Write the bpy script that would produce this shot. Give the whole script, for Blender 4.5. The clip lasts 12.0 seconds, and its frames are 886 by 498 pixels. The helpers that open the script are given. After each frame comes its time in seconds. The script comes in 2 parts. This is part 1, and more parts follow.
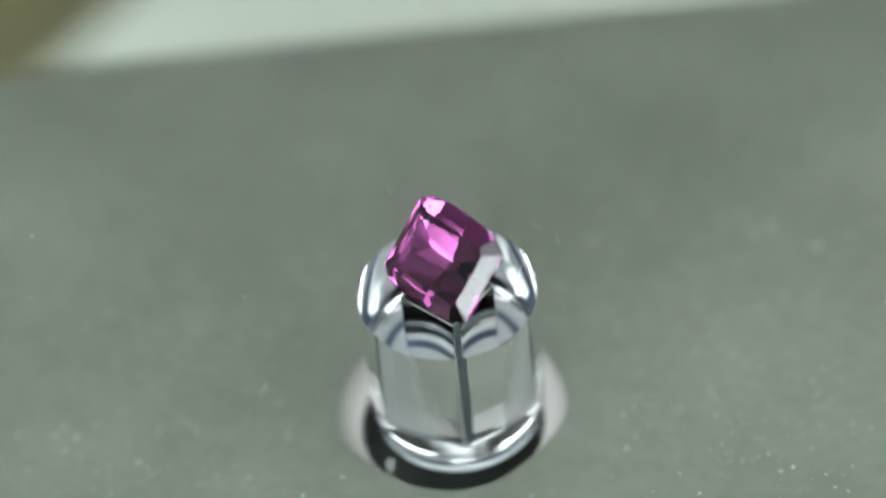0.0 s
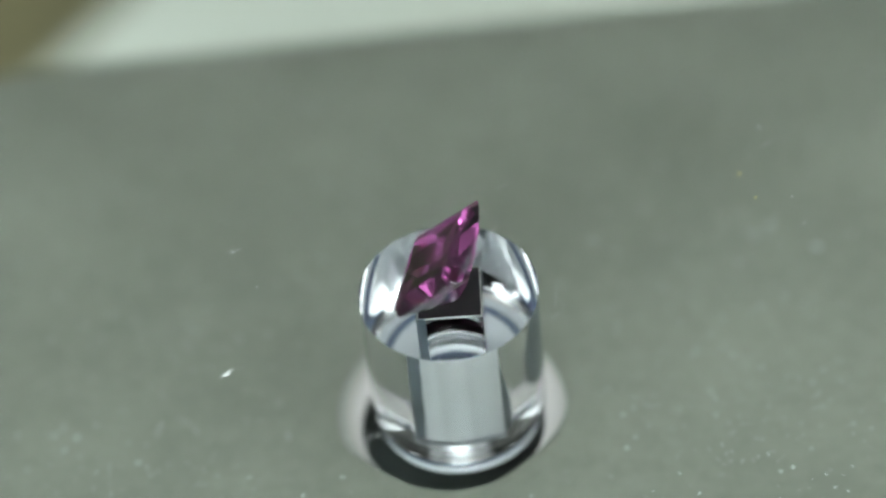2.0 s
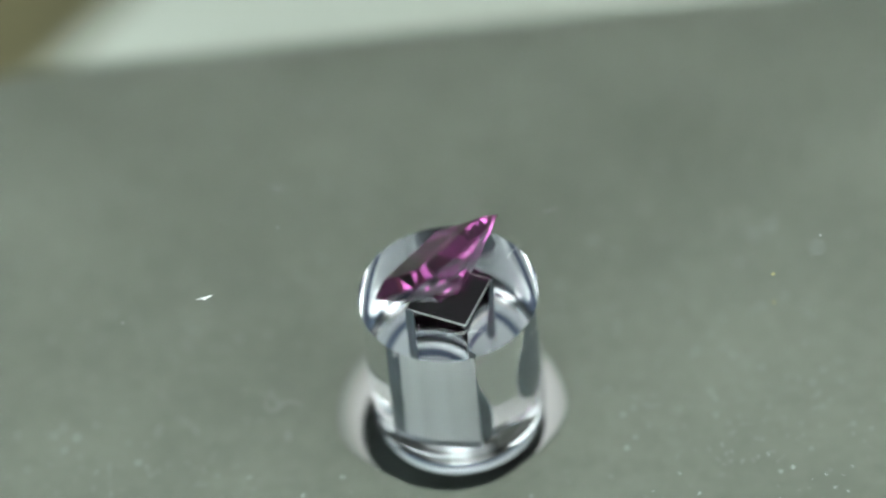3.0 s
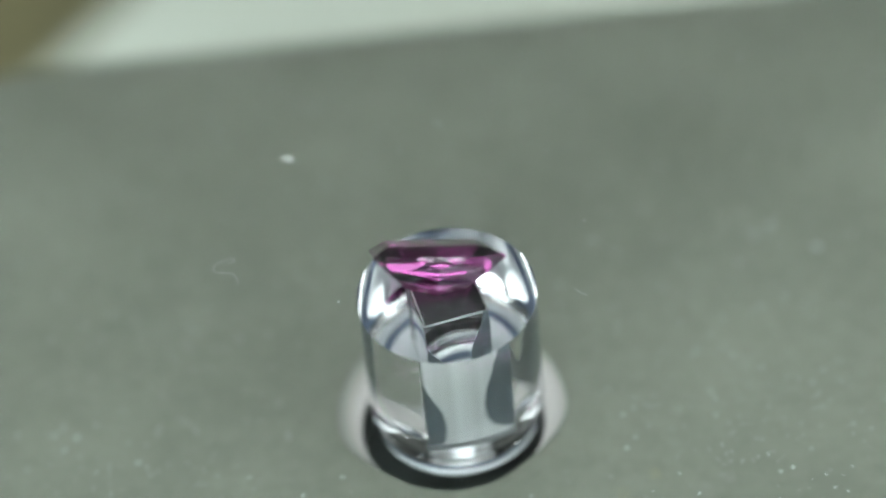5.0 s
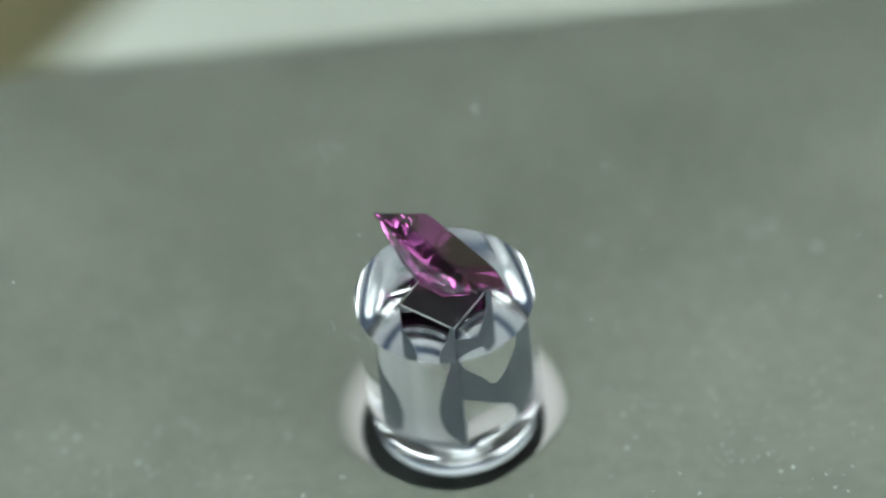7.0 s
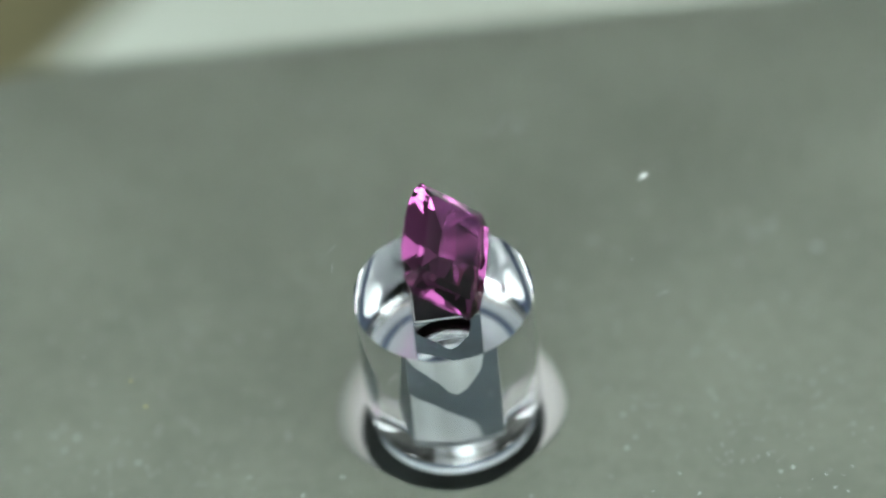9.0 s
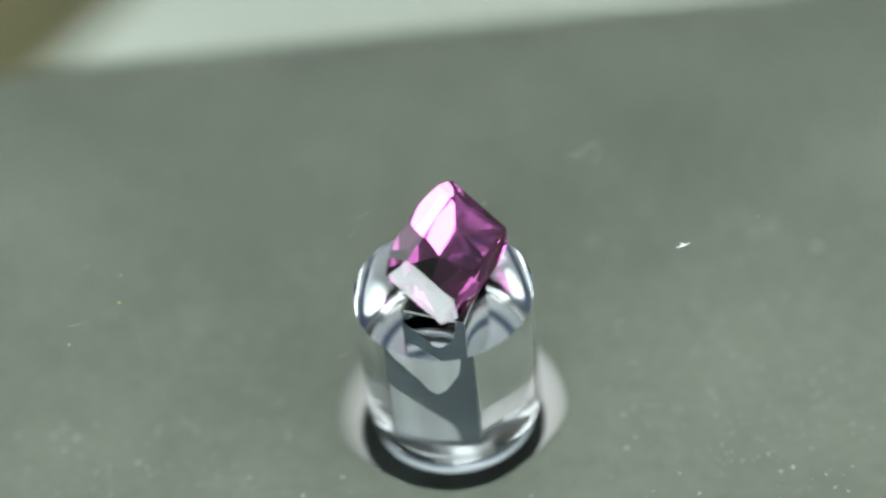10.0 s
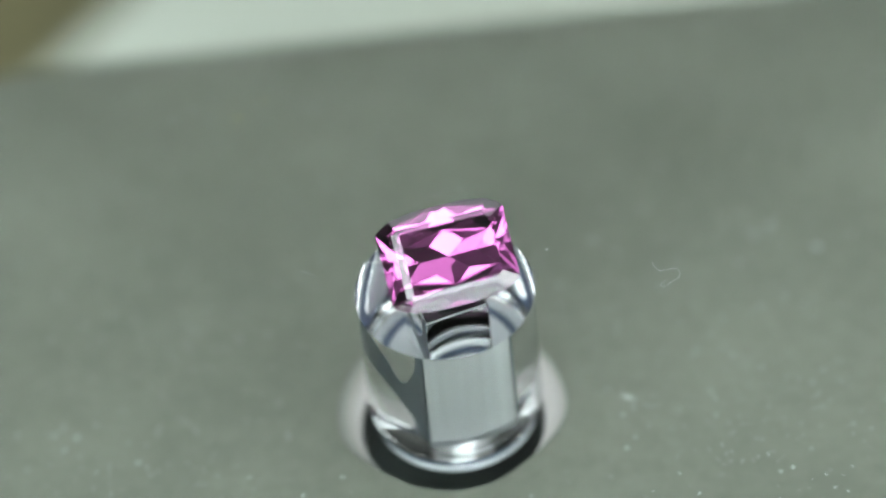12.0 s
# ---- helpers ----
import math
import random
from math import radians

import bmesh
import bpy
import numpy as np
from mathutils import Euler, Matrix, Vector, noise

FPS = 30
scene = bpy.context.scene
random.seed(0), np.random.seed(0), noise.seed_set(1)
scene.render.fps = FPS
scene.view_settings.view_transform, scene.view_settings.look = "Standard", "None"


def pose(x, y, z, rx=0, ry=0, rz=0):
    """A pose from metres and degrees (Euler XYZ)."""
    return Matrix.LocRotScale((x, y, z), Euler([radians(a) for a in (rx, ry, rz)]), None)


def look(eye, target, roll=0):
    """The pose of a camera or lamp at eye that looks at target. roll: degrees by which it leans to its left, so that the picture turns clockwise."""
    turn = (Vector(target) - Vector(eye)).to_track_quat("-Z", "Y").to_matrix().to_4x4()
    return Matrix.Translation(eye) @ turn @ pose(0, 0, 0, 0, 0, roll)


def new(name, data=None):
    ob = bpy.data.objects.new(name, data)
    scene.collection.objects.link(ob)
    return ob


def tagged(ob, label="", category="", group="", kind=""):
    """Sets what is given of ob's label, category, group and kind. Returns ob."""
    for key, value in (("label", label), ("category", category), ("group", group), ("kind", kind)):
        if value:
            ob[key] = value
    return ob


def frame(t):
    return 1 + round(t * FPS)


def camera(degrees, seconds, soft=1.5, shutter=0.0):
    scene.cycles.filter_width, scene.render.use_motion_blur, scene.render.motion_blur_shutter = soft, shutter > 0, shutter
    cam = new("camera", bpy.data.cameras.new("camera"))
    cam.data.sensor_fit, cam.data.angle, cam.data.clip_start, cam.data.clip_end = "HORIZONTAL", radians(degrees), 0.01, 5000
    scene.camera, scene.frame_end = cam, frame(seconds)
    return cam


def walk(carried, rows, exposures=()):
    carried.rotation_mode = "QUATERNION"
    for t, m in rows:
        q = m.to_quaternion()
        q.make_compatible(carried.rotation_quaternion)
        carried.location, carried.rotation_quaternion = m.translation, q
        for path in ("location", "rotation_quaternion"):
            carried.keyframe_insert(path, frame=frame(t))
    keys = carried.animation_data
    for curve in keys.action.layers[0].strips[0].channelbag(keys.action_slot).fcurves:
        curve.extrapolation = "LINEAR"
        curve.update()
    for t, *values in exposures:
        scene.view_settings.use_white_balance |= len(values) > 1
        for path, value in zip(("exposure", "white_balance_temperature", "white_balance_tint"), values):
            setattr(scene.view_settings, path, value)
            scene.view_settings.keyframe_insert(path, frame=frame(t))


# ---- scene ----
# Lengths below are in millimetres unless they go through mm(); the world is in metres.
MM = 0.001
TOP = 47.45         # height of the clear disc's upper face over the table
DECK = 35.45         # height of the grey housing's upper face
SPIN = -25.05       # degrees a second, clockwise from above


def mm(*v):
    return tuple(a * MM for a in v)


# ---- camera ----
cam = camera(16.225, 12.0, soft=2.3)
cam.data.dof.use_dof = True
cam.data.dof.focus_distance = 0.1745
cam.data.dof.aperture_fstop = 11.0
EYE = Vector(mm(0.0, -117.35, 176.945))
AIM = Vector(mm(0.098, 0.978, 48.897))
PATH = [(0.0, look(EYE, AIM, -5.9)), (12.0, look(EYE, AIM, -5.9))]
walk(cam, PATH, exposures=[(0.0, 0.42), (12.0, 0.42)])

# ---- world and lamps ----
world = bpy.data.worlds.new("sky")
scene.world = world
world.use_nodes = True
wn = world.node_tree.nodes
sky = wn.new("ShaderNodeTexSky")
sky.sky_type, sky.sun_disc = "NISHITA", False
sky.sun_elevation, sky.sun_rotation = radians(35), radians(140)
wn["Background"].inputs["Strength"].default_value = 0.1
world.node_tree.links.new(sky.outputs["Color"], wn["Background"].inputs["Color"])


def area_lamp(name, eye, target, sx, sy, watts, colour):
    data = bpy.data.lights.new(name, "AREA")
    data.shape, data.size, data.size_y, data.energy, data.color = "RECTANGLE", sx, sy, watts, colour
    ob = new(name, data)
    ob.matrix_world = look(eye, target)
    return ob


# daylight in the two windows by the table, and an added ceiling fill
area_lamp("window_light", (0.0, -0.49, 0.33), (0, 0, 0.33), 1.28, 0.46, 12.0, (0.87, 0.985, 0.98))
area_lamp("fanlight_light", (0.215, -0.49, 0.755), (0.215, 0, 0.755), 0.29, 0.27, 1.5, (0.87, 0.985, 0.98))
area_lamp("ceiling_fill_light", (0.1, 0.15, 1.83), (0.1, 0.15, 0), 3.5, 1.25, 14, (0.88, 0.985, 0.98))


# ---- materials ----
def material(name):
    m = bpy.data.materials.new(name)
    m.use_nodes = True
    nt = m.node_tree
    return m, nt, nt.nodes["Principled BSDF"]


def noise_node(nt, scale, detail=4.0, rough=0.6):
    co = nt.nodes.new("ShaderNodeTexCoord")
    no = nt.nodes.new("ShaderNodeTexNoise")
    no.inputs["Scale"].default_value, no.inputs["Detail"].default_value = scale, detail
    no.inputs["Roughness"].default_value = rough
    nt.links.new(co.outputs["Object"], no.inputs["Vector"])
    return no


def ramp(nt, src, a, b, lo, hi):
    r = nt.nodes.new("ShaderNodeValToRGB")
    r.color_ramp.elements[0].position, r.color_ramp.elements[1].position = a, b
    r.color_ramp.elements[0].color, r.color_ramp.elements[1].color = (*lo, 1), (*hi, 1)
    nt.links.new(src, r.inputs["Fac"])
    return r


def surface(name, lo, hi, scale, rough, fine=0.0, fine_scale=None, bump=0.0, bump_scale=None, metal=0.0):
    """A surface mottled between two colours, with an optional finer grain and relief."""
    m, nt, p = material(name)
    big = noise_node(nt, scale)
    col = ramp(nt, big.outputs["Fac"], 0.35, 0.68, lo, hi).outputs["Color"]
    if fine:
        g = noise_node(nt, fine_scale, 2.0)
        gr = ramp(nt, g.outputs["Fac"], 0.3, 0.7, (1 - fine,) * 3, (1 + fine,) * 3)
        mix = nt.nodes.new("ShaderNodeMix")
        mix.data_type, mix.blend_type = "RGBA", "MULTIPLY"
        mix.inputs["Factor"].default_value = 1.0
        nt.links.new(col, mix.inputs["A"])
        nt.links.new(gr.outputs["Color"], mix.inputs["B"])
        col = mix.outputs["Result"]
    nt.links.new(col, p.inputs["Base Color"])
    p.inputs["Roughness"].default_value, p.inputs["Metallic"].default_value = rough, metal
    if bump:
        b = nt.nodes.new("ShaderNodeBump")
        bn = noise_node(nt, bump_scale, 3.0)
        b.inputs["Strength"].default_value, b.inputs["Distance"].default_value = bump, 0.0001
        nt.links.new(bn.outputs["Fac"], b.inputs["Height"])
        nt.links.new(b.outputs["Normal"], p.inputs["Normal"])
    return m


def clear(name, colour, ior, rough=0.0):
    m, nt, p = material(name)
    p.inputs["Base Color"].default_value = (*colour, 1)
    p.inputs["Transmission Weight"].default_value = 1.0
    p.inputs["IOR"].default_value, p.inputs["Roughness"].default_value = ior, rough
    return m


ACRYLIC = clear("clear_acrylic", (0.985, 0.997, 1.0), 1.49)
GEM = clear("purple_gemstone", (0.44, 0.10, 0.335), 1.77)
GREY = surface("grey_plastic", (0.20, 0.213, 0.171), (0.25, 0.264, 0.214), 75, 0.42, 0.08, 1000, 0.08, 1500)


def halo_lip():
    """Grey plastic, with the pale halo of light painted towards the well's mouth."""
    m, nt, p = material("halo_grey_plastic")
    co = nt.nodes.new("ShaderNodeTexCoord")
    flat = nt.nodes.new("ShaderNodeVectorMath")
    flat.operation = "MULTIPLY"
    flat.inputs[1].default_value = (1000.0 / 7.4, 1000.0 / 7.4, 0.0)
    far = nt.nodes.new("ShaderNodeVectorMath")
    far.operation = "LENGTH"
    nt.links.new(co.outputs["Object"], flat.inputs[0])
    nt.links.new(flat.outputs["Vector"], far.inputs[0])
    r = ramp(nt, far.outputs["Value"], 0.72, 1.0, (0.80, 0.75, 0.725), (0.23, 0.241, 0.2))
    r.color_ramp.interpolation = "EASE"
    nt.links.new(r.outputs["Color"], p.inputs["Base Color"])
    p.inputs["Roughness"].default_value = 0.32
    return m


LIP = halo_lip()
# the well is darker than the shell round it
WELL_PLASTIC = surface("dark_green_grey_plastic", (0.035, 0.05, 0.045), (0.06, 0.08, 0.072), 200, 0.5)


def brushed_metal():
    """Satin metal with fine upright brushing and faint clouding."""
    m, nt, p = material("satin_metal")
    n = noise_node(nt, 260, 2.0, 0.5)
    cloud = ramp(nt, n.outputs["Fac"], 0.35, 0.7, (0.78, 0.80, 0.80), (0.88, 0.90, 0.90))
    co = nt.nodes.new("ShaderNodeTexCoord")
    thin = nt.nodes.new("ShaderNodeMapping")
    thin.inputs["Scale"].default_value = (1.0, 1.0, 0.02)
    lines = nt.nodes.new("ShaderNodeTexNoise")
    lines.inputs["Scale"].default_value = 1100
    nt.links.new(co.outputs["Object"], thin.inputs["Vector"])
    nt.links.new(thin.outputs["Vector"], lines.inputs["Vector"])
    tone = ramp(nt, lines.outputs["Fac"], 0.3, 0.7, (0.72,) * 3, (1.0,) * 3)
    mix = nt.nodes.new("ShaderNodeMix")
    mix.data_type, mix.blend_type = "RGBA", "MULTIPLY"
    mix.inputs["Factor"].default_value = 1.0
    nt.links.new(cloud.outputs["Color"], mix.inputs["A"])
    nt.links.new(tone.outputs["Color"], mix.inputs["B"])
    nt.links.new(mix.outputs["Result"], p.inputs["Base Color"])
    p.inputs["Metallic"].default_value = 0.15
    p.inputs["Roughness"].default_value = 0.38
    return m


METAL = brushed_metal()
GLUE = surface("set_glue", (0.076, 0.103, 0.122), (0.096, 0.127, 0.15), 900, 0.35, 0.1, 6000)
BLACK = surface("black_rubber", (0.012, 0.013, 0.013), (0.02, 0.02, 0.02), 300, 0.85)
BLACK.node_tree.nodes["Principled BSDF"].inputs["Specular IOR Level"].default_value = 0.15
STEEL = surface("steel", (0.45, 0.45, 0.45), (0.6, 0.6, 0.6), 400, 0.3, metal=1.0)
CARD = surface("white_card", (0.535, 0.57, 0.485), (0.60, 0.635, 0.545), 12, 0.7)
WOOD = surface("brown_wood", (0.108, 0.097, 0.046), (0.154, 0.137, 0.065), 30, 0.5, 0.2, 400)
PLASTER = surface("wall_paint", (0.28, 0.285, 0.28), (0.33, 0.335, 0.33), 3, 0.8, 0.04, 60)
FLOORING = surface("floor_laminate", (0.22, 0.16, 0.10), (0.30, 0.22, 0.14), 6, 0.5, 0.1, 80)
FRAME = surface("white_paint", (0.76, 0.77, 0.76), (0.82, 0.83, 0.82), 10, 0.4)
HUB = surface("white_plastic", (0.64, 0.69, 0.71), (0.71, 0.755, 0.775), 400, 0.3)
LINT = surface("white_lint", (0.46, 0.47, 0.45), (0.58, 0.59, 0.57), 4000, 0.8)
ARC_BLUE = surface("dark_blue_arc", (0.10, 0.14, 0.22), (0.13, 0.18, 0.27), 300, 0.5)
DUST = surface("grey_dust", (0.55, 0.57, 0.55), (0.68, 0.70, 0.68), 4000, 0.9)
OCHRE = surface("yellow_dust", (0.5, 0.46, 0.2), (0.6, 0.55, 0.25), 4000, 0.8)
lamp_mat, _, lp = material("fill_diffuser")
lp.inputs["Emission Color"].default_value, lp.inputs["Emission Strength"].default_value = (0.9, 0.985, 1, 1), 0.5


# ---- building helpers ----
def mesh_of(name, bm, mat, smooth=False):
    me = bpy.data.meshes.new(name)
    bmesh.ops.recalc_face_normals(bm, faces=bm.faces)
    bm.to_mesh(me)
    bm.free()
    me.materials.append(mat)
    if smooth:
        for p in me.polygons:
            p.use_smooth = True
        me.set_sharp_from_angle(angle=radians(35))
    return me


def thing(name, bm, mat, label, category, kind="", smooth=False, m=None):
    ob = tagged(new(name, mesh_of(name, bm, mat, smooth)), label, category, "", kind)
    if m is not None:
        ob.matrix_world = m
    return ob


def part(name, bm, mat, parent, label="", smooth=False):
    ob = tagged(new(name, mesh_of(name, bm, mat, smooth)), label)
    ob.parent = parent
    return ob


def box(bm, x0, x1, y0, y1, z0, z1, bevel=0.0):
    made = bmesh.ops.create_cube(bm, size=1.0)["verts"]
    for v in made:
        v.co = Vector((x0 + (v.co.x + 0.5) * (x1 - x0), y0 + (v.co.y + 0.5) * (y1 - y0), z0 + (v.co.z + 0.5) * (z1 - z0)))
    if bevel:
        edges = {e for v in made for e in v.link_edges}
        bmesh.ops.bevel(bm, geom=list(edges), offset=bevel, segments=2, affect="EDGES", profile=0.6)
    return bm


def lathe(bm, profile, n=128, closed=False):
    """Turns (radius, height) pairs in mm round the upright axis; closed joins the last to the first."""
    rings = [[bm.verts.new(mm(r * math.cos(2 * math.pi * k / n), r * math.sin(2 * math.pi * k / n), z)) for k in range(n)] for r, z in profile]
    pairs = list(zip(rings, rings[1:])) + ([(rings[-1], rings[0])] if closed else [])
    for a, b in pairs:
        for k in range(n):
            bm.faces.new((a[k], a[(k + 1) % n], b[(k + 1) % n], b[k]))
    if not closed:
        bm.faces.new(rings[0])
        bm.faces.new(list(reversed(rings[-1])))
    return bm


# ---- the room ----
# added room, out of view; its wall grey deepens the stone's reflections
RX, RY0, RY1, RZ0, RZ1, TH = 1.9, -0.5, 2.4, -0.75, 1.9, 0.12


def plain_wall(name, *b):
    thing(name, box(bmesh.new(), *b), PLASTER, "plain mid-grey painted plaster wall", "wall", "structure")


plain_wall("wall_north", -RX - TH, RX + TH, RY1, RY1 + TH, RZ0, RZ1)
plain_wall("wall_east", RX, RX + TH, RY0, RY1, RZ0, RZ1)
plain_wall("wall_west", -RX - TH, -RX, RY0, RY1, RZ0, RZ1)
# two openings: a wide low window and a small fanlight over it
W1, W2 = (-0.68, 0.68, 0.08, 0.58), (0.05, 0.38, 0.6, 0.91)
bm = bmesh.new()
for b in ((-RX - TH, W1[0], RZ0, RZ1), (W1[1], RX + TH, RZ0, RZ1), (W1[0], W1[1], RZ0, W1[2]), (W1[0], W1[1], W1[3], W2[2]),
          (W1[0], W2[0], W2[2], W2[3]), (W2[1], W1[1], W2[2], W2[3]), (W1[0], W1[1], W2[3], RZ1)):
    box(bm, b[0], b[1], RY0 - TH, RY0, b[2], b[3])
thing("wall_south", bm, PLASTER, "mid-grey plaster wall with two window openings", "wall", "structure")


def window(name, x0, x1, z0, z1, label):
    win = tagged(new(name), label, "window", "", "structure")
    win.location = ((x0 + x1) / 2, RY0 - 0.06, z0)
    w, h, t = (x1 - x0) / 2, z1 - z0, 0.02
    fr = bmesh.new()
    for a, b, c, d in ((-w, w, 0, t), (-w, w, h - t, h), (-w, -w + t, t, h - t), (w - t, w, t, h - t)):
        box(fr, a, b, -0.03, 0.03, c, d, 0.003)
    part("window_frame", fr, FRAME, win)


window("window_1", *W1, "wide white painted window frame")
window("window_2", *W2, "small white painted fanlight frame")
thing("floor", box(bmesh.new(), -RX - TH, RX + TH, RY0 - TH, RY1 + TH, RZ0 - 0.1, RZ0 - 0.002), FLOORING, "brown laminate floor", "floor", "structure")
thing("ceiling", box(bmesh.new(), -RX - TH, RX + TH, RY0 - TH, RY1 + TH, RZ1 + 0.002, RZ1 + 0.1), PLASTER, "plain mid-grey ceiling", "ceiling", "structure")

# added ceiling fill, out of view: a shallow tray with a glowing diffuser
lampob = tagged(new("ceiling_fill"), "added white ceiling fill lamp with a glowing diffuser", "lamp")
lampob.location = (0.1, 0.15, RZ1)
part("tray", box(bmesh.new(), -1.78, 1.78, -0.64, 0.66, -0.03, 0.0, 0.006), FRAME, lampob)
part("diffuser", box(bmesh.new(), -1.75, 1.75, -0.62, 0.63, -0.042, -0.031, 0.004), lamp_mat, lampob)

# ---- the table and the card on it ----
table = tagged(new("table"), "brown wooden table under the display", "table")
part("tabletop", box(bmesh.new(), -0.6, 0.6, -0.3, 0.45, -0.03, 0.0, 0.003), WOOD, table)
for lx in (-0.55, 0.55):
    for ly in (-0.25, 0.40):
        part("leg", box(bmesh.new(), lx - 0.025, lx + 0.025, ly - 0.025, ly + 0.025, RZ0, -0.0301, 0.003), WOOD, table)
card = bmesh.new()
box(card, *mm(-105, 0, -150, 105, 0.05, 0.45))
CARD_TURN = math.degrees(math.atan2(-5.1, 6.0))
card_at = Matrix.Translation(mm(-29.0, 71.3, 0)) @ pose(0, 0, 0, 0, 0, CARD_TURN) @ Matrix.Translation(mm(105, 0, 0))
thing("card", card, CARD, "sheet of white card lying on the table", "card", m=card_at)

# ---- the grey housing ----
housing = tagged(new("turntable_base"), "matt grey plastic turntable base with a round well", "turntable base")
HX0, HX1, HY0, HY1, CORNER = -33.0, 36.0, -36.0, 33.0, 7.0


WELL_AT = (-0.35, -0.78)


def lip_reach(a):
    """How far the countersunk lip reaches from the well's middle: narrow in front, wide at the sides and behind."""
    # the outline follows the halo of light painted on the lip
    k = min(max((math.sin(a) + 0.8) / 0.9, 0.0), 1.0)
    return 5.52 + 1.3 * k * k * (3 - 2 * k) + 0.9 * max(math.sin(a), 0) ** 2


def outline(inset, n=12):
    pts = []
    for cx, cy, a0 in ((HX1, HY1, 0), (HX0, HY1, 90), (HX0, HY0, 180), (HX1, HY0, 270)):
        sx, sy = (1 if cx > 0 else -1), (1 if cy > 0 else -1)
        for k in range(n + 1):
            a = radians(a0 + 90 * k / n)
            pts.append((cx - sx * CORNER + (CORNER - inset) * math.cos(a), cy - sy * CORNER + (CORNER - inset) * math.sin(a)))
    return pts


bm = bmesh.new()
loops = []
for inset, z in ((0.4, 0.0), (0.0, 0.4), (0.0, DECK - 1.2), (0.35, DECK - 0.35), (1.2, DECK)):
    loops.append([bm.verts.new(mm(x, y, z)) for x, y in outline(inset)])
for a, b in zip(loops, loops[1:]):
    for k in range(len(a)):
        bm.faces.new((a[k], a[(k + 1) % len(a)], b[(k + 1) % len(a)], b[k]))
bm.faces.new(list(reversed(loops[0])))
# the deck, from the rounded outline to the well
ring = []
for k in range(96):
    a = 2 * math.pi * k / 96
    r = lip_reach(a) - 0.03
    ring.append(bm.verts.new(mm(WELL_AT[0] + r * math.cos(a), WELL_AT[1] + r * math.sin(a), DECK)))
edges = [bm.edges.new((ring[k], ring[(k + 1) % 96])) for k in range(96)]
rim = [bm.edges.get((loops[-1][k], loops[-1][(k + 1) % len(loops[-1])])) for k in range(len(loops[-1]))]
bmesh.ops.triangle_fill(bm, edges=edges + rim, use_beauty=True)
part("shell", bm, GREY, housing, smooth=True)
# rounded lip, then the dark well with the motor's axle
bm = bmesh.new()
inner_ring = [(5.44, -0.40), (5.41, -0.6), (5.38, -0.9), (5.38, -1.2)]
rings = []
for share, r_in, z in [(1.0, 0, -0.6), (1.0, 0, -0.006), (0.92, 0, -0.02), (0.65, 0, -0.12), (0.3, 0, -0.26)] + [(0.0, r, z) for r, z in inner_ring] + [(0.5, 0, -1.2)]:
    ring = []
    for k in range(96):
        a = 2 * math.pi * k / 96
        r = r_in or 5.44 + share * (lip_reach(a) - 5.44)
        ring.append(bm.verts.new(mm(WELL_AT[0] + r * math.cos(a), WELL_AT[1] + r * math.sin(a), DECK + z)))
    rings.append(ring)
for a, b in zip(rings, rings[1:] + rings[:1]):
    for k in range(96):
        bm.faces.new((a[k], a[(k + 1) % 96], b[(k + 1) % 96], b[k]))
part("lip", bm, LIP, housing, "grey countersunk lip round the well with a painted pale halo", True)
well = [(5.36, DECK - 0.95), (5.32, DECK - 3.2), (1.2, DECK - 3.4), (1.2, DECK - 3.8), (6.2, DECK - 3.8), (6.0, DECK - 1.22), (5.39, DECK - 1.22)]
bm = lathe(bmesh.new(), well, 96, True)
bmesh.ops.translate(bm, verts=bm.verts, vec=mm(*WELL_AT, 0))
part("well", bm, WELL_PLASTIC, housing, "dark green-grey well", True)
part("axle", lathe(bmesh.new(), [(1.0, DECK - 8), (1.0, DECK + 2.5)], 32), STEEL, housing, "thin steel axle", True)


# ---- the clear turning disc and its stem ----
turntable = tagged(new("clear_disc"), "clear acrylic disc on a thick clear stem with a square socket", "turntable disc")
STEM_R, STEM_TOP, STEM_END, SOCKET, SOCKET_R = 5.12, -2.0, -11.95, 1.9, 0.12
STEM_AT = (-0.15, -0.01)


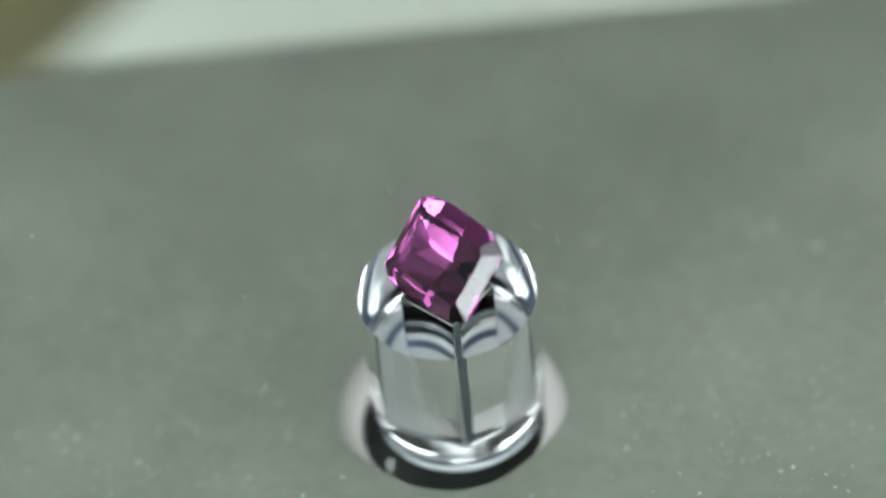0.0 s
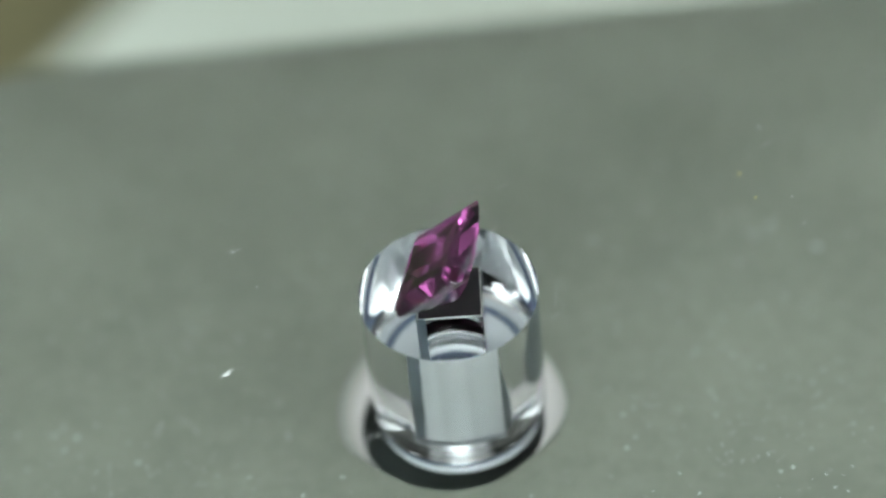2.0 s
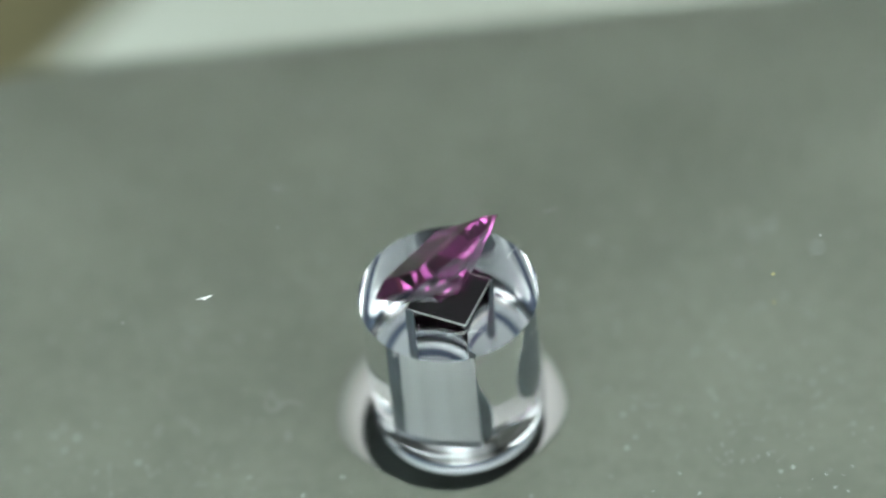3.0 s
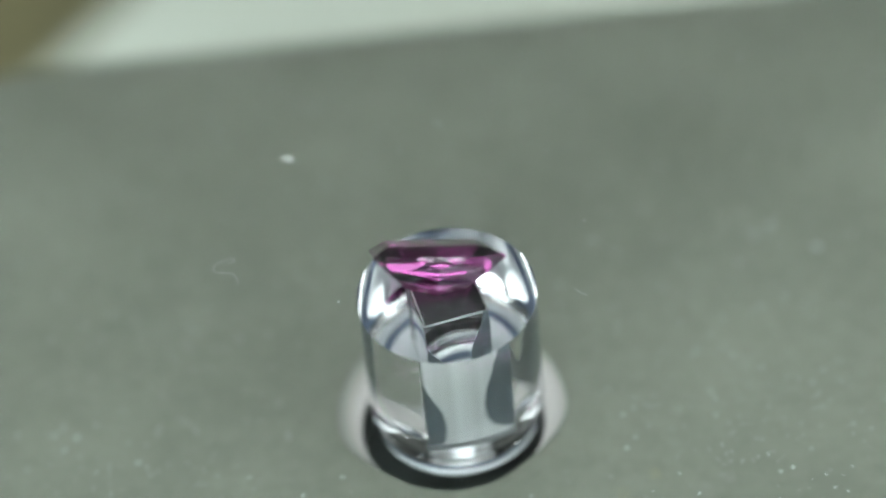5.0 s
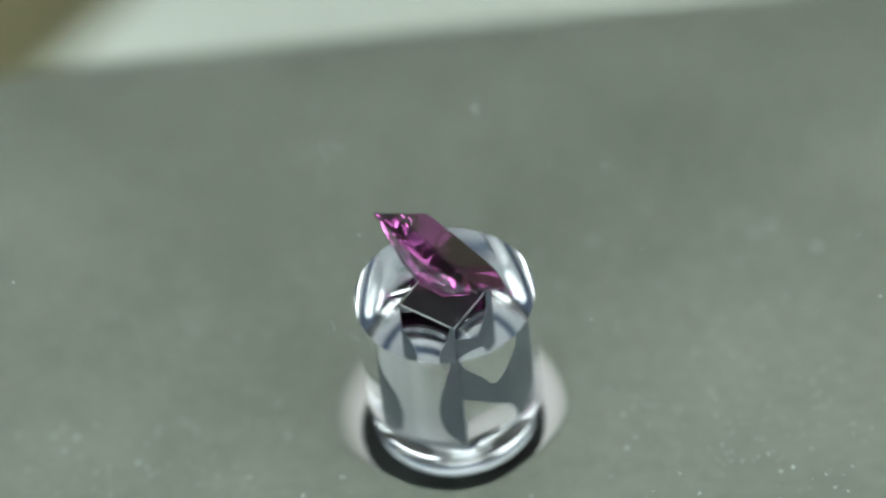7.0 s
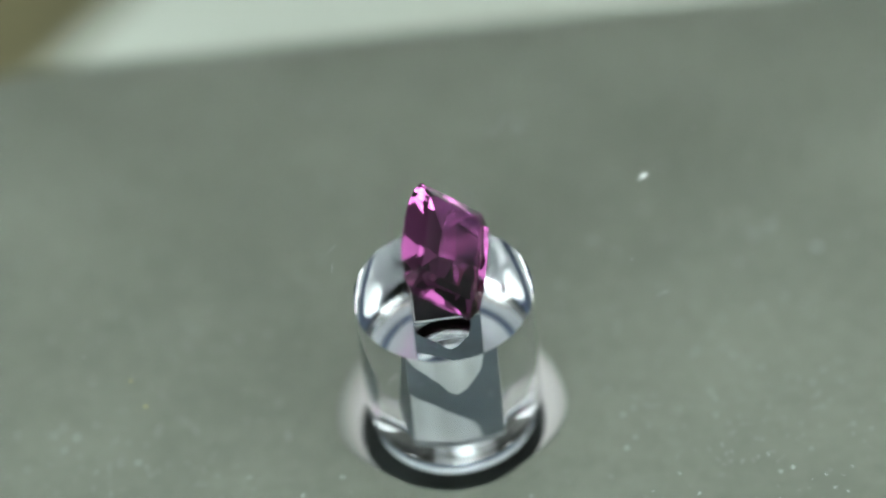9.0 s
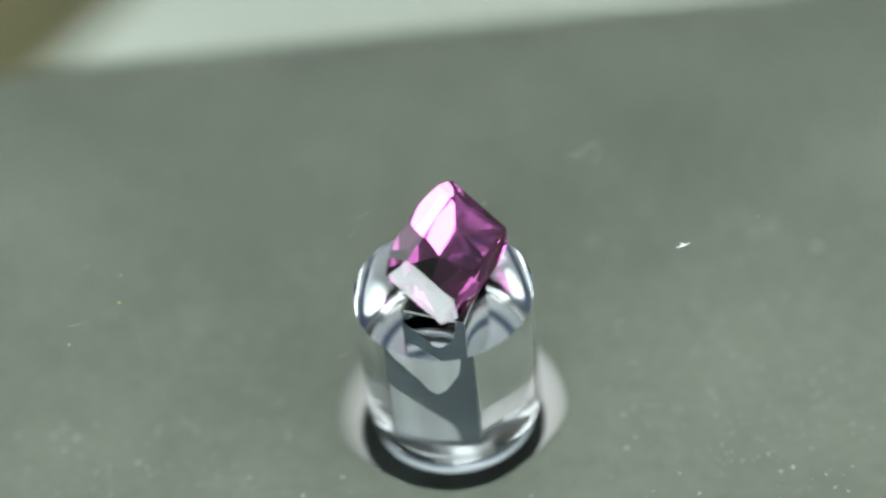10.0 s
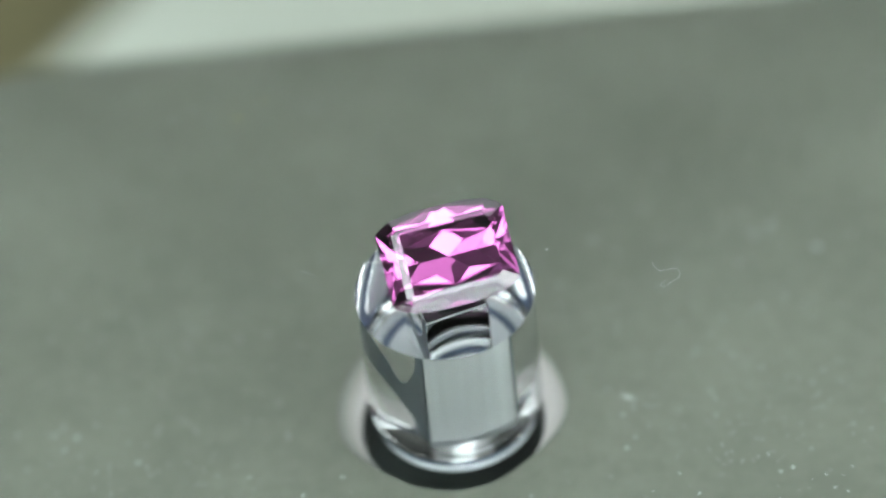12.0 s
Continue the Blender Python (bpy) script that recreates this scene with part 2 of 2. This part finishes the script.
def disc_and_stem():
    """The disc and the stem bonded under it, one solid: a bevelled foot, and a square socket sunk into the stem."""
    bm = bmesh.new()
    n = 128

    def turned_rings(profile, at=(0, 0)):
        rings = [[bm.verts.new(mm(at[0] + r * math.cos(2 * math.pi * k / n), at[1] + r * math.sin(2 * math.pi * k / n), z)) for k in range(n)] for r, z in profile]
        for a, b in zip(rings, rings[1:]):
            for k in range(n):
                bm.faces.new((a[k], a[(k + 1) % n], b[(k + 1) % n], b[k]))
        return rings

    plate = turned_rings([(49.7, 0), (50, -0.3), (50, -1.7), (49.7, STEM_TOP)])
    rounded = [(STEM_R - 0.05 - 0.56 * (1 - math.cos(radians(a))), STEM_END + 0.85 * (1 - math.sin(radians(a)))) for a in range(0, 91, 6)]
    foot = turned_rings([(STEM_R, STEM_TOP), (STEM_R - 0.01, STEM_END + 1.62), (STEM_R - 0.05, STEM_END + 1.5), (STEM_R - 0.01, STEM_END + 1.38)] + rounded, STEM_AT)
    bm.faces.new(plate[0])
    bm.faces.new(foot[-1])
    loops = [[bm.edges.get((ring[k], ring[(k + 1) % n])) for k in range(n)] for ring in (plate[-1], foot[0])]
    bmesh.ops.triangle_fill(bm, edges=loops[0] + loops[1], use_beauty=True)
    sq = []
    for cx, cy, a0 in ((1, 1, 0), (-1, 1, 90), (-1, -1, 180), (1, -1, 270)):
        for k in range(4):
            a = radians(a0 + 30 * k)
            c = SOCKET - SOCKET_R
            sq.append((cx * c + SOCKET_R * math.cos(a), cy * c + SOCKET_R * math.sin(a)))
    ns = len(sq)
    roof = [[bm.verts.new(mm(STEM_AT[0] + x * w, STEM_AT[1] + y * w, z)) for x, y in sq]
            for z, w in ((STEM_TOP - 0.1, 0.97), (STEM_TOP - 0.16, 1.0), (STEM_END + 0.9, 1.0))]
    for a, b in zip(roof, roof[1:]):
        for k in range(ns):
            bm.faces.new((a[k], a[(k + 1) % ns], b[(k + 1) % ns], b[k]))
    bm.faces.new(roof[0])
    bm.faces.new(list(reversed(roof[-1])))
    bmesh.ops.recalc_face_normals(bm, faces=bm.faces)
    # the socket is a hollow: its faces look inwards
    hollow = [f for f in bm.faces if max(math.hypot(v.co.x - STEM_AT[0] * MM, v.co.y - STEM_AT[1] * MM) for v in f.verts) < 2.7 * MM]
    middle = Vector(mm(*STEM_AT, (STEM_TOP + STEM_END) / 2))
    for f in hollow:
        if f.normal.dot(middle - f.calc_center_median()) < 0:
            f.normal_flip()
    return bm


solid = disc_and_stem()
solid.normal_update()


def solid_part(name, keep, label):
    """The faces of the solid whose middle height satisfies keep, as one part."""
    bm = solid.copy()
    bmesh.ops.delete(bm, geom=[f for f in bm.faces if not keep(f.calc_center_median().z / MM)], context="FACES")
    me = bpy.data.meshes.new(name)
    bm.to_mesh(me)
    bm.free()
    me.materials.append(ACRYLIC)
    for p in me.polygons:
        p.use_smooth = True
    me.set_sharp_from_angle(angle=radians(25))
    ob = tagged(new(name, me), label)
    ob.parent = turntable


solid_part("disc", lambda z: z > STEM_TOP - 0.01, "wide flat clear disc")
solid_part("stem", lambda z: z <= STEM_TOP - 0.01, "thick clear stem with a square socket")
solid.free()
STEM_SHIFT = pose(*mm(*STEM_AT, 0))
peg = part("peg", box(bmesh.new(), *mm(-1.84, 1.84, -1.84, 1.84, STEM_END + 1.25, STEM_TOP - 0.16), 0.09 * MM), METAL, turntable, "square satin metal peg")
peg.matrix_basis = STEM_SHIFT
cap = part("end_cap", box(bmesh.new(), *mm(-1.79, 1.79, -1.79, 1.79, STEM_TOP - 0.157, STEM_TOP - 0.085), 0.02 * MM), BLACK, peg, "black end of the peg")
hub = part("hub", lathe(bmesh.new(), [(4.25, STEM_END - 0.045), (4.7, STEM_END - 0.06), (4.81, STEM_END - 0.12), (4.75, STEM_END - 0.5), (4.4, STEM_END - 0.75)], 64), HUB, turntable, "white plastic hub plate under the stem", True)
hub.matrix_basis = STEM_SHIFT
# ring added to give the dark blue arcs mirrored in the stem
part("arc_ring", lathe(bmesh.new(), [(3.75, STEM_END - 0.035), (4.22, STEM_END - 0.035), (4.22, STEM_END + 0.02), (3.75, STEM_END + 0.02)], 64, True), ARC_BLUE, hub, "flat slate blue ring added for the dark arcs in the stem", True)


def glue_patch(face, outline_uv, seed):
    """A film of set glue between the peg and the socket; u runs across the face from -1 to 1, v down it from 0 to 1."""
    rnd = random.Random(seed)
    pts = []
    n = len(outline_uv)
    for k in range(n):
        p0, p1, p2, p3 = (Vector(outline_uv[(k + d) % n]) for d in (-1, 0, 1, 2))
        for q in range(6):
            t = q / 6
            c = 0.5 * (2 * p1 + (p2 - p0) * t + (2 * p0 - 5 * p1 + 4 * p2 - p3) * t * t + (3 * p1 - p0 - 3 * p2 + p3) * t ** 3)
            u, v = c.x + rnd.uniform(-0.014, 0.014), c.y + rnd.uniform(-0.007, 0.007)
            pts.append((min(max(u, -0.985), 0.985) * SOCKET, STEM_TOP - 0.14 + min(max(v, 0.0), 1.0) * (STEM_END + 1.25 - STEM_TOP + 0.14)))
    bm = bmesh.new()
    a, b = ([bm.verts.new(mm(x, -d, z)) for x, z in pts] for d in (SOCKET - 0.045, SOCKET + 0.012))
    bm.faces.new(a)
    bm.faces.new(list(reversed(b)))
    for k in range(len(pts)):
        bm.faces.new((a[k], a[(k + 1) % len(pts)], b[(k + 1) % len(pts)], b[k]))
    bm.transform(pose(0, 0, 0, 0, 0, face))
    ob = part("glue_film", bm, GLUE, peg, "dark blue-grey film of set glue")
    return ob


# turn of the face about the upright axis, then the film's rough outline
for k, (face, blot) in enumerate((
        (180, ((-0.97, -0.02), (-0.74, -0.02), (-0.72, 0.5), (-0.74, 1.02), (-0.97, 1.02))),
        (-90, ((-0.98, 0.4), (-0.9, 0.46), (-0.76, 0.55), (-0.6, 0.66), (-0.52, 0.8), (-0.56, 0.95), (-0.75, 1.0), (-0.98, 0.96))),
        (-90, ((0.86, -0.02), (0.74, 0.18), (0.55, 0.40), (0.36, 0.6), (0.36, 0.76), (0.5, 0.88), (0.75, 0.94), (0.99, 0.93), (0.99, 0.4), (0.99, -0.02))),
        (0, ((-0.99, 0.18), (-0.86, 0.24), (-0.6, 0.32), (-0.35, 0.4), (-0.12, 0.5), (0.1, 0.53), (0.4, 0.43), (0.64, 0.27), (0.74, -0.02),
             (0.99, -0.02), (0.99, 1.02), (0.55, 1.02), (0.36, 0.84), (-0.1, 0.71), (-0.55, 0.6), (-0.99, 0.5))))):
    glue_patch(face, blot, k)


# ---- the gemstone ----
def cut_stone():
    """A cut-cornered rectangular stone, ground facet by facet; the girdle lies at height 0, the table faces up."""
    bm = bmesh.new()
    bmesh.ops.create_cube(bm, size=20)
    L, W, G = 3.65, 2.84, 0.05
    C = (L + W - 0.78) / math.sqrt(2)

    def cut(nrm, at):
        r = bmesh.ops.bisect_plane(bm, geom=bm.verts[:] + bm.edges[:] + bm.faces[:], plane_co=at, plane_no=nrm, clear_outer=True, dist=1e-6)
        edges = [g for g in r["geom_cut"] if isinstance(g, bmesh.types.BMEdge)]
        if edges:
            bmesh.ops.contextual_create(bm, geom=edges)

    def grind(azimuth, slope, at, up):
        """A facet through the point at, its normal turned to azimuth and leaning slope degrees from upright."""
        a, s = radians(azimuth), radians(slope)
        cut(Vector((math.sin(s) * math.cos(a), math.sin(s) * math.sin(a), math.cos(s) * up)), Vector(at))

    def side(azimuth, reach, z):
        return (reach * math.cos(radians(azimuth)), reach * math.sin(radians(azimuth)), z)

    sides = ((0, L), (90, W), (180, L), (270, W))
    corners = (45, 135, 225, 315)
    for az, d in sides:
        grind(az, 90, side(az, d, 0), 1)
    for az in corners:
        grind(az, 90, side(az, C, 0), 1)
    # crown: a broad outer row, a thin flatter inner row, corners, table
    for (az, d), slope, rise in zip(sides, (33, 30, 26, 30), (0.53, 0.46, 0.43, 0.46)):
        grind(az, slope, side(az, d, G), 1)
        grind(az, slope - 10, side(az, d - rise / math.tan(radians(slope)), G + rise), 1)
    for az in corners:
        grind(az, 29, side(az, C, G), 1)
    cut(Vector((0, 0, 1)), Vector((0, 0, 0.61)))
    # pavilion: girdle row, split mains, slanting breaks beside the corners, a blunt keel
    for az, d, slope in ((90, W, 50), (270, W, 50), (0, L, 49), (180, L, 49)):
        grind(az, slope, side(az, d, -G), -1)
    for az in corners:
        grind(az, 51, side(az, C, -G), -1)
        grind(az, 39, side(az, C - 1.2, -1.48), -1)
    for az in (90, 270):
        for off in (-9, 9):
            grind(az + off, 40, side(az, W - 0.62, -0.80), -1)
        for off in (-17, 17):
            grind(az + off, 37.5, side(az, 1.32, -1.40), -1)
    for az in (0, 180):
        for off in (-9, 9):
            grind(az + off, 28, side(az, 1.7, -1.95), -1)
        for off in (-7, 7):
            grind(az + off, 41, side(az, 2.5, -1.26), -1)
    for sx in (1, -1):
        for sy in (1, -1):
            grind(math.degrees(math.atan2(sy * 0.88, sx * 0.47)), 47.5, (sx * (L - 0.78), sy * W, -0.5), -1)
            grind(math.degrees(math.atan2(sy * 0.5, sx * 0.87)), 47, (sx * L, sy * (W - 0.78), -0.6), -1)
            grind(math.degrees(math.atan2(sy * 0.9, sx * 0.43)), 38, (sx * 1.2, sy * 1.45, -1.42), -1)
    for v in bm.verts:
        v.co *= MM
    return bm


gem = tagged(new("gemstone"), "purple cut-cornered rectangular faceted gemstone lying tilted on the clear disc", "gemstone")
whole = cut_stone()
bmesh.ops.recalc_face_normals(whole, faces=whole.faces)
whole.normal_update()
gem_points = [v.co.copy() for v in whole.verts]


def facet_part(name, keep, label):
    """The facets for which keep(normal height) holds, as one part of the stone."""
    bm = whole.copy()
    bmesh.ops.delete(bm, geom=[f for f in bm.faces if not keep(f.normal.z)], context="FACES")
    me = bpy.data.meshes.new(name)
    bm.to_mesh(me)
    bm.free()
    me.materials.append(GEM)
    ob = tagged(new(name, me), label)
    ob.parent = gem


facet_part("table_facet", lambda z: z > 0.99, "flat top facet")
facet_part("crown", lambda z: 0.05 < z <= 0.99, "sloping upper facets")
facet_part("girdle", lambda z: -0.05 <= z <= 0.05, "thin upright edge")
facet_part("pavilion", lambda z: z < -0.05, "pointed lower facets")
whole.free()
GEM_TILT = 41.0
GEM_TURN = pose(0, 0, 0, 0, -6.0) @ pose(0, 0, 0, GEM_TILT) @ pose(0, 0, 0, 0, 0, 1.9)
low = min((GEM_TURN @ p).z for p in gem_points)
# tilted so that the table looks to local -y; its lowest facet touches the disc
GEM_REST = Matrix.Translation((0.0003, -0.00013, -low + 0.00002)) @ GEM_TURN


# ---- lint and dust on the disc ----
def fibre(points, radius):
    """A thin bent hair through points in mm."""
    bm = bmesh.new()
    pts = [Vector(p) for p in points]
    rings = []
    for i, p in enumerate(pts):
        d = (pts[min(i + 1, len(pts) - 1)] - pts[max(i - 1, 0)]).normalized()
        u = d.cross(Vector((0, 0, 1))).normalized()
        w = u.cross(d)
        r = radius * (0.5 if i in (0, len(pts) - 1) else 1)
        rings.append([bm.verts.new((p + r * (u * math.cos(a) + w * math.sin(a))) * MM) for a in (0.3, 1.87, 3.44, 5.01)])
    for a, b in zip(rings, rings[1:]):
        for k in range(4):
            bm.faces.new((a[k], a[(k + 1) % 4], b[(k + 1) % 4], b[k]))
    bm.faces.new(rings[0])
    bm.faces.new(list(reversed(rings[-1])))
    return bm


dust_things = []


def flake(sx, sy, sz, seed):
    """A small uneven chip, sizes in mm."""
    rnd = random.Random(seed)
    bm = bmesh.new()
    bmesh.ops.create_icosphere(bm, subdivisions=1, radius=1)
    for v in bm.verts:
        k = 0.75 + 0.5 * rnd.random()
        v.co = Vector((v.co.x * sx * k / 2, v.co.y * sy * k / 2, (v.co.z + 1) * sz / 2)) * MM
    return bm


def on_disc(bm, name, mat, radius, angle, turn, label, category, group):
    """Places a bit of dust by its radius in mm and its angle on the disc at the start; its origin is the axle."""
    bm.transform(pose(0, 0, 0, 0, 0, angle) @ Matrix.Translation(mm(radius, 0, 0.012)) @ pose(0, 0, 0, 0, 0, turn))
    dust_things.append(tagged(new(name, mesh_of(name, bm, mat)), label, category, group))


def bent(length, bow, lift, n=7):
    return [((k / (n - 1) - 0.5) * length, bow * math.sin(math.pi * k / (n - 1)) + 0.1 * bow * math.sin(9 * k), 0.03 + lift * k / (n - 1)) for k in range(n)]


# single grains: radius, angle, size, tint
for r, a, size, mat in ((18.5, 61.7, 0.30, OCHRE), (18.4, 68.2, 0.34, OCHRE), (6.1, 314, 0.3, LINT), (20.6, 54, 0.22, LINT),
                        (20.5, 60, 0.22, LINT), (18.2, 257.7, 0.24, LINT), (21.3, 76, 0.34, LINT), (23.5, 175.5, 0.2, LINT), (24.6, 348, 0.32, LINT),
                        (24.3, 164.3, 0.34, LINT), (11.3, 179, 0.2, LINT), (8.9, 147.5, 0.18, LINT), (10.6, 225.5, 0.2, LINT), (12.4, 213, 0.22, LINT)):
    tint = "pale yellow dust grain" if mat is OCHRE else "tiny white dust grain"
    on_disc(flake(size * 0.62, size * 0.5, size * 0.3, int(r * 10 + a)), "dust_grain", mat, r, a, 20, tint + " on the clear disc", "dust", "dust grains on the disc")
on_disc(flake(1.0, 0.13, 0.06, 3), "lint_flake", DUST, 13.55, 253.2, 14, "white sliver of lint on the clear disc", "lint", "")
on_disc(flake(0.5, 0.11, 0.1, 8), "lint_flake", DUST, 13.62, 253.6, -30, "white sliver of lint on the clear disc", "lint", "")
# short hairs: radius, angle, turn, length, bow
for r, a, turn, length, bow in ((7.8, 110, 155, 0.9, 0.06), (6.5, 30.5, 100, 0.8, 0.05),
                                (7.0, 18, 80, 0.8, 0.08), (12.4, 212, 30, 0.9, 0.1), (20.9, 72, 10, 0.8, 0.1), (4.3, 357, 80, 2.0, 0.05), (4.4, 95, 20, 1.3, 0.15)):
    on_disc(fibre(bent(length, bow, 0.05), 0.012), "lint_fibre", LINT, r, a, turn, "short thin pale fibre on the clear disc", "fibre", "short fibres on the disc")
# the long curled hair, given where it lies at 12 s
curl = [(11.7, -0.2, 0.03), (11.72, -0.6, 0.05), (11.98, -1.08, 0.05), (12.3, -1.12, 0.1), (12.7, -1.1, 0.15), (13.0, -1.15, 0.15), (13.15, -1.45, 0.15), (13.02, -1.8, 0.1),
        (12.6, -2.05, 0.1), (12.2, -2.3, 0.05), (11.95, -2.2, 0.04), (12.1, -1.95, 0.04), (12.35, -1.8, 0.04)]
hair = fibre(curl, 0.0135)
hair.transform(pose(0, 0, 0, 0, 0, -SPIN * 12.0))
dust_things.append(tagged(new("curled_hair", mesh_of("curled_hair", hair, LINT)), "long curled pale hair on the clear disc", "hair"))
# fine settled dust on the grey deck
fine = bmesh.new()
rnd = random.Random(11)
spots = [(22.8, 9.5, 0.55), (-18.9, -1.8, 0.35), (20.3, 11.8, 0.4), (-22.5, 0.6, 0.35), (1.0, 14.0, 0.4), (9.5, -4.5, 0.3)]
for k in range(1100):
    x, y = rnd.uniform(-31, 34), rnd.uniform(-12, 31)
    if math.hypot(x, y) > 8:
        spots.append((x, y, 0.07 + 0.22 * rnd.random() ** 3))
for cx, cy, spread, count in ((2.0, 16.5, 1.3, 70), (-7.0, 18.0, 1.5, 40), (19.5, 11.5, 1.2, 40), (-16.0, 6.0, 2.0, 40), (18.0, -4.0, 4.0, 150), (-20.0, -3.0, 4.0, 110)):
    for k in range(count):
        spots.append((rnd.gauss(cx, spread), rnd.gauss(cy, spread * 0.8), 0.06 + 0.14 * rnd.random() ** 2))
spots = [p for p in spots if math.hypot(p[0], p[1]) > 8.0]
for x, y, size in spots:
    a = rnd.uniform(0, 6.28)
    c, d = math.cos(a) * size / 2, math.sin(a) * size / 2
    vs = [fine.verts.new(mm(x + px, y + py, DECK + pz)) for px, py, pz in ((c, d, 0.005), (-d, c * 0.7, 0.005), (-c, -d, 0.005), (d * 0.8, -c, 0.005), (0, 0, size * 0.35))]
    for k in range(4):
        fine.faces.new((vs[k], vs[(k + 1) % 4], vs[4]))
    fine.faces.new((vs[3], vs[2], vs[1], vs[0]))
thing("settled_dust", fine, DUST, "fine pale dust settled on the grey deck", "dust", "stuff")
# ---- motion ----
T0_HOLE, T0_GEM = 7.28, 12.13


def turned(t, t0, at=0.0):
    """The turn about the axle at t, which is `at` degrees at t0."""
    return Matrix.Translation(mm(0, 0, TOP)) @ pose(0, 0, 0, 0, 0, at + SPIN * (t - t0))


TICKS = [k / 10 for k in range(121)]


def motions():
    walk(turntable, [(t, turned(t, T0_HOLE, 45)) for t in TICKS])
    walk(gem, [(t, turned(t, T0_GEM) @ GEM_REST) for t in TICKS])
    for ob in dust_things:
        walk(ob, [(t, turned(t, 0.0)) for t in TICKS])


motions()
